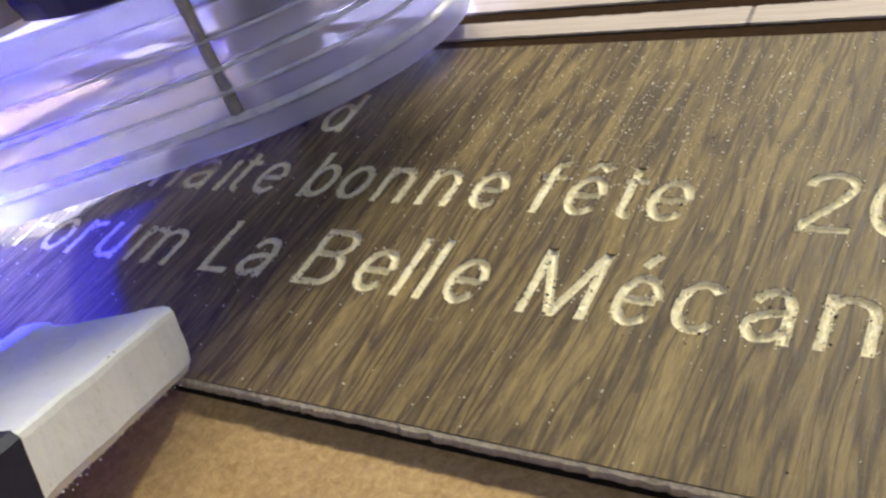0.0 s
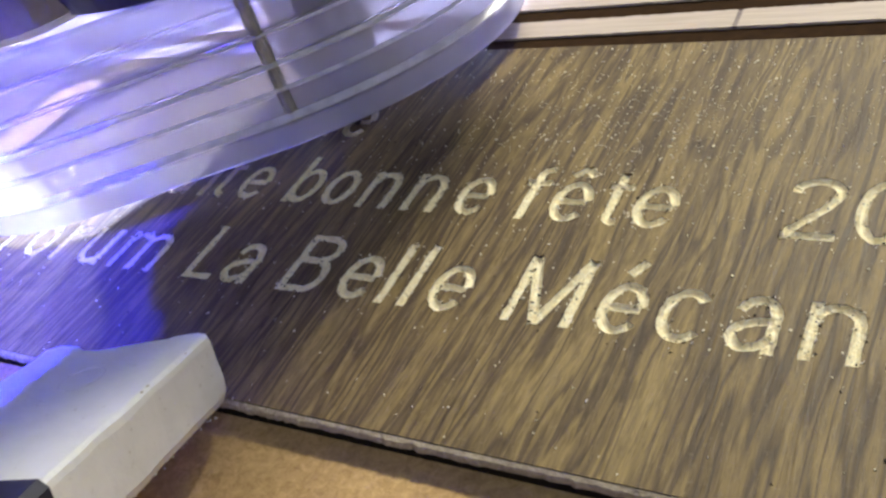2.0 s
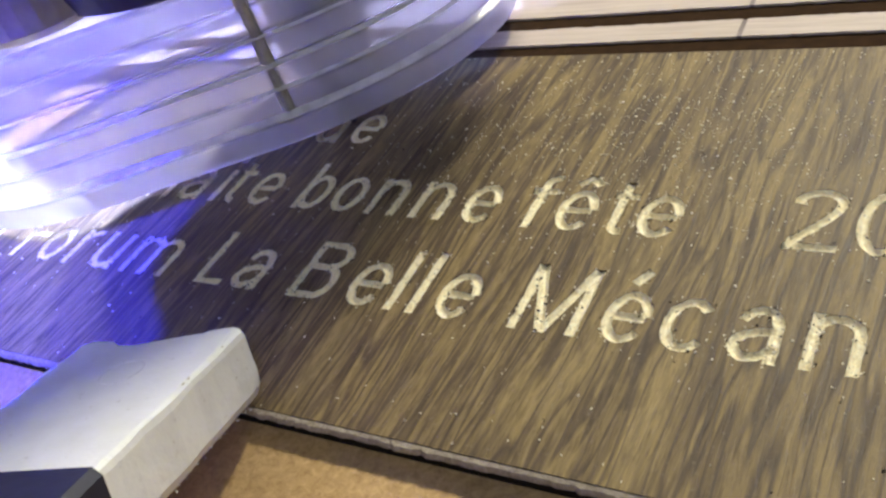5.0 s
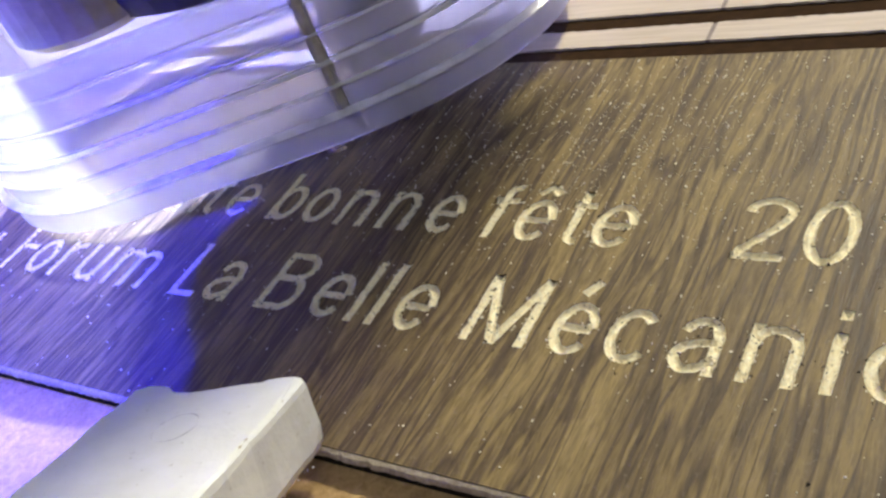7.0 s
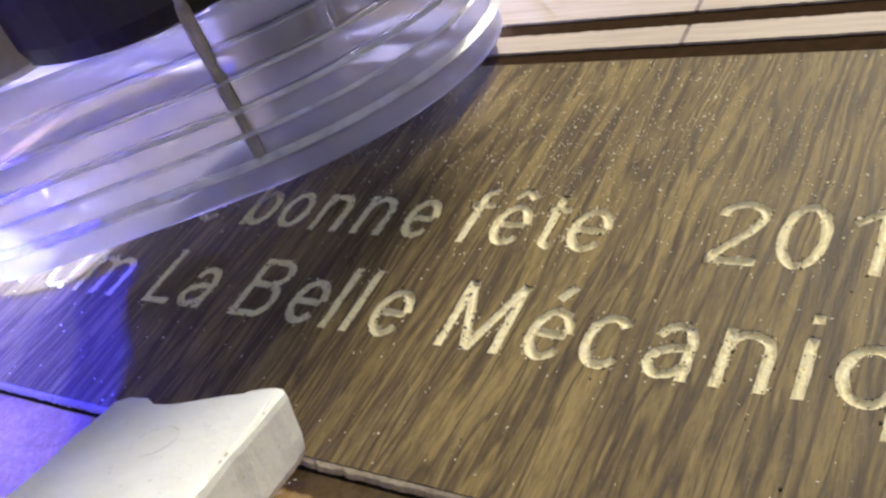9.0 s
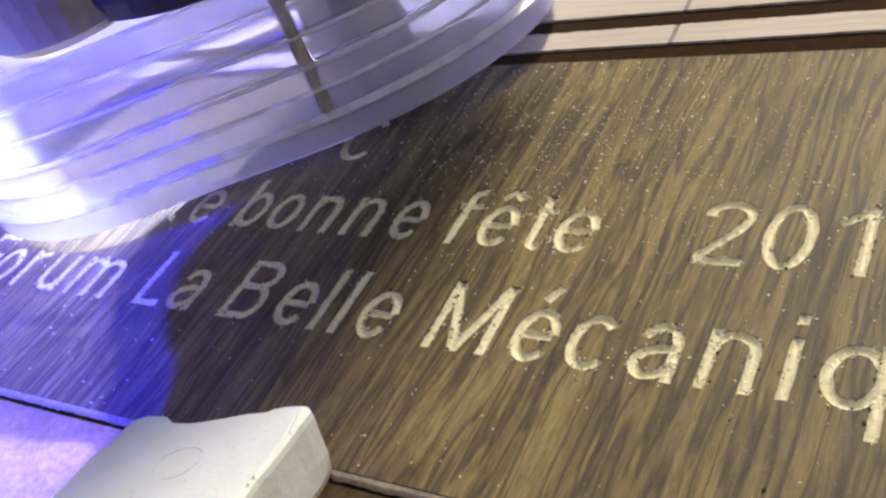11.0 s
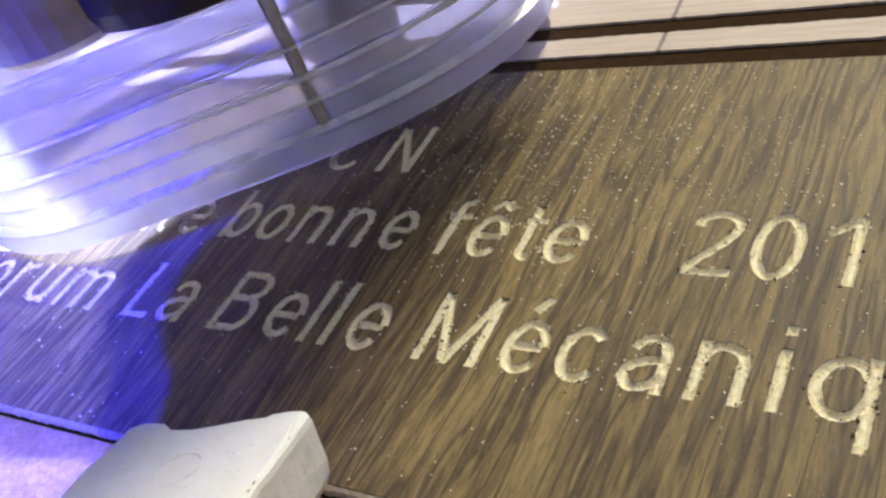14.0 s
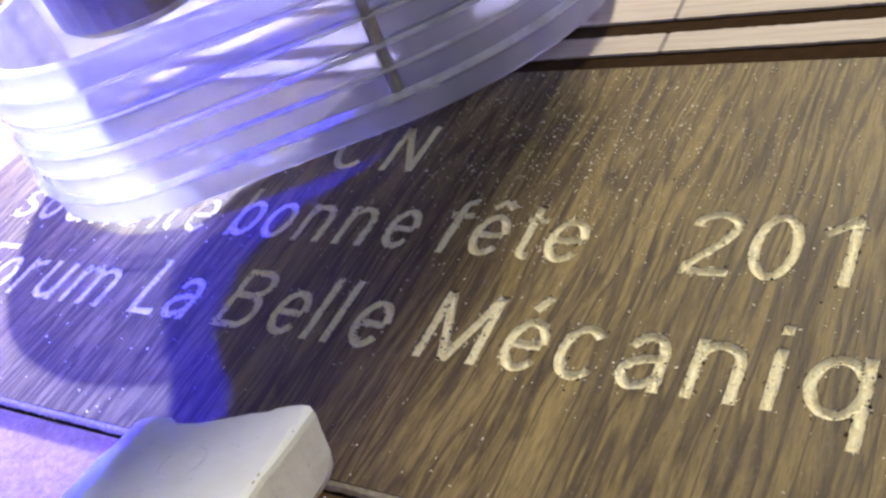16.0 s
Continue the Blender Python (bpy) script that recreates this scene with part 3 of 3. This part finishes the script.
def shoe():
    thing = tagged(empty("milling_spindle"), "milling spindle in a clear acrylic dust shoe of stacked plates", "spindle")

    def slab(name, z0, z1, inset, closed_below, closed_above, label, wall=0.0042):
        """One plate of the stack: a frame with that width of wall; where two plates are glued there is no face between them."""
        e = 0.0007

        def ring(i, z):
            return rounded(-0.078 + i, 0.051 - i, -0.0088 + i, 0.066 - i, 0.034 - i, z)

        bm = bmesh.new()
        lips = [ring(inset + k, z) for k, z in ((2 * e, z0), (0.6 * e, z0 + 0.1 * e), (0.15 * e, z0 + 0.4 * e), (0, z0 + e), (0, z1 - e), (0.15 * e, z1 - 0.4 * e), (0.6 * e, z1 - 0.1 * e), (2 * e, z1))]
        loft(bm, lips, cap=False)
        loft(bm, [ring(wall, z0), ring(wall, z1)], cap=False)
        for at, closed in ((z0, closed_below), (z1, closed_above)):
            if closed:
                loft(bm, [ring(inset + 2 * e, at), ring(wall, at)], cap=False)
        ob = part(name, bm, ACRYLIC, thing, label)
        for f in ob.data.polygons:
            f.use_smooth = len(f.vertices) == 4 and abs(f.normal.z) < 0.98
        return ob

    zs = (0.0040, 0.0092, 0.0150, 0.0208, 0.0268, 0.0322, 0.0372)
    insets = (0.0, 0.0011, 0.0003, 0.0012, 0.0004, 0.0015)
    for z0, z1, i in zip(zs, zs[1:], insets):
        slab("acrylic_plate", z0, z1, i, z0 < 0.005, z1 > 0.037, "milky clear acrylic plate")
    # white bands where the plates meet: the bright edge reflections put into their colour
    for z, width in ((0.0100, 0.0017), (0.0156, 0.0009), (0.0204, 0.0011), (0.0262, 0.0006)):
        band = bmesh.new()
        k = 0.0004 - width
        loft(band, [rounded(-0.078 + i, 0.051 - i, -0.0088 + i, 0.066 - i, 0.034 - i, h) for i, h in ((k, z), (k - 0.00005, z + 0.00015), (k + 0.45 * width, z + 0.00015 + 0.16 * width), (k + width, z + 0.00015 + 0.42 * width))], cap=False)
        part("highlight_band", band, EDGE_GLINT, thing, "white band that stands in for the edge highlight")
    bm = tube(bmesh.new(), 0.0008, -0.0072, ((0.0007, 0.0080), (0.0013, 0.0090), (0.0013, 0.0440), (0.0009, 0.0444)), 12)
    part("rod", bm, OLIVE, thing, "dark tarnished upright rod")
    nose = part("collet_nut", tube(bmesh.new(), 0.010, 0.0125, ((0.0045, 0.0075), (0.0085, 0.0095), (0.0095, 0.012), (0.0095, 0.0374)), 24), STEEL, thing, "grey steel collet nut")
    part("cutter", tube(bmesh.new(), 0.0105, -0.0001, ((0.0002, -0.0004), (0.0016, 0.0014), (0.0031, 0.0038), (0.0033, 0.0110)), 14), BLACK, nose, "dark conical engraving cutter")
    # a row of dark bristles behind the front wall
    brush = bmesh.new()
    rng = random.Random(21)
    for i in range(26):
        u = 0.0085 + 0.00095 * i
        z = 0.0262 + rng.uniform(-0.001, 0.001)
        v = -0.0066 + 0.034 * (1 - math.sqrt(1 - ((u + 0.005) / 0.056) ** 2))
        box(brush, u, u + rng.uniform(0.0003, 0.0008), v, v + 0.0006, z, 0.0330)
    tagged(part("bristles", brush, BRISTLE, thing, "dark blue brush bristles"), kind="stuff")
    part("spindle_body", tube(bmesh.new(), -0.009, 0.0195, ((0.0260, 0.0374), (0.0285, 0.0385), (0.0295, 0.042), (0.0295, 0.150), (0.027, 0.155)), 40), BLACK, thing, "black spindle body")
    part("motor_mount", tube(bmesh.new(), -0.0365, 0.0120, ((0.0150, 0.0374), (0.0168, 0.0392), (0.0168, 0.098), (0.016, 0.099)), 32), STEEL, thing, "grey metal mount")
    # unseen plate and block, added to cast the work lamp's shadow on the panel
    bm = box(bmesh.new(), -0.160, 0.093, 0.050, 0.066, 0.098, 0.215, 0.002)
    plate = part("lamp_blocker", bm, BLACK, thing)
    part("lamp_blocker_low", box(bmesh.new(), 0.020, 0.072, 0.050, 0.066, 0.052, 0.098, 0.002), BLACK, plate)

    def local(x, y):
        c, k = math.cos(radians(TURN)), math.sin(radians(TURN))
        return c * x + k * y, c * y - k * x

    # an added bar, out of view beside the spindle, with a violet-white LED
    bar = bmesh.new()
    (ax, ay), (bx, by) = local(-0.050, 0.033), local(-0.145, 0.018)
    tube(bar, 0, 0, ((0.0040, 0), (0.0045, 0.001), (0.0045, 0.096), (0.0040, 0.097)), 10)
    turn = (Vector((bx, by, 0)) - Vector((ax, ay, 0))).to_track_quat("Z", "Y").to_matrix().to_4x4()
    bmesh.ops.transform(bar, matrix=Matrix.Translation((ax, ay, 0.112)) @ turn, verts=bar.verts)
    led_bar = part("led_bar", bar, BLACK, thing)
    u, v = local(-0.092, 0.026)
    part("violet_led", orb(u, v, 0.104, 0.0016), VIOLET_LED, led_bar)
    part("led_cutoff", hood(u, v, 0.0984, 0.113), BLACK, led_bar)
    return thing, plate


def orb(x, y, z, r):
    bm = bmesh.new()
    bmesh.ops.create_icosphere(bm, subdivisions=2, radius=r, matrix=Matrix.Translation((x, y, z)))
    return bm


def hood(x, y, low, high):
    """An unseen short tube, added round a LED to keep its light off the far side."""
    bm = bmesh.new()
    loft(bm, [[(x + r * math.cos(a * math.pi / 14), y + r * math.sin(a * math.pi / 14), h) for a in range(28)]
              for r, h in ((0.0080, low), (0.0092, low), (0.0092, high), (0.0080, high - 0.001), (0.0080, low))], cap=False)
    return bm


SHOE_OB, LAMP_BLOCKER = shoe()


# ---- two LEDs out of view over an added plate with a round end, which casts the round-ended shade on the panel ----
def led_rig():
    thing = tagged(empty("led_rig"), "added LED rig, out of view: a violet-white and a blue LED over a plate that casts the shade", "lamp")
    high, mid = 0.30, 0.20
    wx, wy = LED_AT
    sx, sy, r = SHADE_AT
    k = 1 - mid / high
    shade_plate = bmesh.new()
    shade = [(sx + r * math.cos(a), sy + r * math.sin(a)) for a in (radians(138 + 106 * i / 32) for i in range(33))]
    shade += [(sx + 0.050, sy - 0.145), (sx + 0.22, sy - 0.15), (sx + 0.22, sy + 0.17), (sx + 0.055, sy + 0.17)]
    outline = [(wx + (x - wx) * k, wy + (y - wy) * k) for x, y in shade]
    cx, cy = wx + (sx - wx) * k, wy + (sy - wy) * k
    loft(shade_plate, [[(x, y, z) for x, y in outline] for z in (mid - 0.0005, mid + 0.0005)])
    part("shade_plate", shade_plate, BLACK, thing)
    part("arm", box(bmesh.new(), wx - 0.10, wx + 0.03, wy - 0.004, wy + 0.004, high + 0.003, high + 0.010, 0.001), BLACK, thing)
    part("hanger", box(bmesh.new(), cx + 0.060, cx + 0.068, cy - 0.004, cy + 0.004, mid, high + 0.05, 0.001), BLACK, thing)
    part("violet_led", orb(wx, wy, high, 0.0007), SIDE_LED, thing)
    part("blue_led", orb(wx - BLUE_STEP, wy, high, 0.0007), BLUE_LED, thing)
    return thing


LED_AT, SHADE_AT, BLUE_STEP = (-0.100, -0.080), (-0.0005, 0.0165, 0.0295), 0.0065
LIGHT_OB = led_rig()


# ---- saw dust ----
def crumbs(name, count, seed, material, lo, hi, spread, label):
    rng = random.Random(seed)
    verts, faces = [], []
    while len(verts) < 8 * count:
        x, y = spread(rng)
        if not (X0 < x < X1 and Y0 + 0.001 < y < Y1 - 0.0005):
            continue
        s = rng.uniform(lo, hi) * (1 if rng.random() < 0.9 else 1.7)
        a = rng.uniform(0, math.pi)
        l, w, h = s * rng.uniform(0.7, 1.5), s * rng.uniform(0.5, 1.0), s * rng.uniform(0.4, 0.8)
        n = len(verts)
        for k in range(8):
            px, py, pz = (l if k & 1 else -l) * rng.uniform(0.5, 1), (w if k & 2 else -w) * rng.uniform(0.5, 1), (h if k & 4 else 0.0)
            verts.append((x + px * math.cos(a) - py * math.sin(a), y + px * math.sin(a) + py * math.cos(a), 0.00001 + pz))
        faces += [tuple(n + i for i in q) for q in ((0, 1, 3, 2), (4, 5, 7, 6), (0, 1, 5, 4), (2, 3, 7, 6), (0, 2, 6, 4), (1, 3, 7, 5))]
    data = bpy.data.meshes.new(name)
    data.from_pydata(verts, [], faces)
    data.materials.append(material)
    return tagged(new(name, data), label, "dust", kind="stuff")


crumbs("saw_dust", 1400, 7, DUST, 0.00005, 0.00015, lambda r: (r.gauss(0.006, 0.024), r.gauss(0.047, 0.014)), "fine pale saw dust scattered on the panel")
crumbs("saw_dust", 700, 8, DUST, 0.00006, 0.00017, lambda r: (r.uniform(X0, 0.09), r.uniform(Y0, Y1)), "fine pale saw dust scattered on the panel")
weights = [(a - b).length for a, b in RIMS]


def by_letter(spread):
    def where(r):
        a, b = r.choices(RIMS, weights)[0]
        p = a.lerp(b, r.random())
        return p.x + r.gauss(0, spread), p.y + r.gauss(0, spread)
    return where


crumbs("dark_crumbs", 1500, 9, CHAR, 0.00006, 0.00017, by_letter(0.00022), "dark crumbs and chips along the lettering")
crumbs("saw_dust", 1300, 10, DUST, 0.00006, 0.00017, by_letter(0.00030), "pale saw dust along the lettering")
crumbs("dark_crumbs", 120, 12, CHAR, 0.00007, 0.00018, lambda r: (r.uniform(-0.12, 0.08), r.uniform(Y0, Y1)), "dark crumbs scattered on the panel")


# ---- motion ----
SHOE = [
    (0, -0.0756, 0.0369),
    (0.2, -0.0752, 0.0372),
    (0.4, -0.0754, 0.0440),
    (0.6, -0.0833, 0.0527),
    (0.8, -0.0818, 0.0515),
    (1, -0.0819, 0.0525),
    (1.2, -0.0767, 0.0479),
    (1.5, -0.0688, 0.0397),
    (1.7, -0.0643, 0.0362),
    (2, -0.0605, 0.0394),
    (2.2, -0.0614, 0.0359),
    (2.5, -0.0728, 0.0479),
    (2.7, -0.0789, 0.0482),
    (3, -0.0703, 0.0402),
    (3.2, -0.0693, 0.0371),
    (5.3, -0.0650, 0.0425),
    (5.5, -0.0671, 0.0376),
    (6, -0.0722, 0.0502),
    (6.5, -0.0556, 0.0579),
    (7, -0.0486, 0.0469),
    (7.5, -0.0547, 0.0374),
    (8, -0.0470, 0.0378),
    (8.5, -0.0483, 0.0327),
    (8.7, -0.0531, 0.0326),
    (10.8, -0.0469, 0.0512),
    (11, -0.0440, 0.0475),
    (11.5, -0.0377, 0.0389),
    (12, -0.0353, 0.0330),
    (12.5, -0.0339, 0.0447),
    (13, -0.0337, 0.0424),
    (13.5, -0.0384, 0.0401),
    (14, -0.0421, 0.0472),
    (14.5, -0.0444, 0.0333),
    (15, -0.0424, 0.0364),
    (15.5, -0.0502, 0.0535),
    (16, -0.0319, 0.0566),
]
ERASER = [
    (0, -0.0459, -0.0176, 18.6),
    (0.5, -0.0457, -0.0176, 18.4),
    (1, -0.0458, -0.0175, 18.7),
    (1.5, -0.0410, -0.0166, 17.2),
    (2, -0.0340, -0.0193, 16.7),
    (2.5, -0.0326, -0.0179, 17.1),
    (3, -0.0326, -0.0180, 17.1),
    (5.5, -0.0320, -0.0163, 17.7),
    (6, -0.0320, -0.0164, 17.3),
    (6.5, -0.0259, -0.0177, 16.8),
    (7, -0.0104, -0.0190, 15.6),
    (7.5, -0.0104, -0.0188, 15.9),
    (8, -0.0105, -0.0188, 15.5),
    (8.5, -0.0103, -0.0189, 15.2),
    (11, -0.0017, -0.0202, 15.6),
    (11.5, -0.0017, -0.0195, 15.9),
    (12, -0.0016, -0.0188, 16.5),
    (12.5, -0.0016, -0.0187, 16.1),
    (13, -0.0015, -0.0187, 16.0),
    (13.5, -0.0015, -0.0188, 15.9),
    (14, -0.0014, -0.0186, 16.1),
    (14.5, -0.0015, -0.0183, 15.9),
    (15, -0.0014, -0.0183, 16.2),
    (15.5, -0.0014, -0.0183, 16.3),
    (16, -0.0014, -0.0182, 16.3),
]


def motions():
    walk(SHOE_OB, [(t, pose(x, y, 0, 0, 0, TURN)) for t, x, y in SHOE])
    # the unseen blocker of the work lamp takes two thirds of the spindle's way
    c, k, x1 = math.cos(radians(TURN)), math.sin(radians(TURN)), SHOE[-1][1]
    walk(LAMP_BLOCKER, [(t, pose(-0.30 * c * (x - x1), 0.30 * k * (x - x1), 0)) for t, x, y in SHOE])
    # the added LED rig goes along with the spindle, and its shade with it
    walk(LIGHT_OB, [(t, pose(0.755 * (x + 0.6 * y) - 0.0286, 0, 0)) for t, x, y in SHOE])
    rows = []
    for t, x, y, turn in ERASER:
        rows.append((t, pose(x + 0.0004, y + 0.0010, 0.0105, -20.0, 0, turn)))
    walk(ERASER_OB, rows)
    # the uncut laminate over each late letter goes down as the cutter passes
    flush, gone = pose(0, 0, 0), pose(0, 0, -0.00125)
    for ch, a, b in (("e", 1.2, 2.2), ("C", 8.6, 10.6), ("N", 11.8, 13.2)):
        walk(UNCUT[ch], [(0, flush), (a, flush), (b, gone), (16, gone)])


motions()
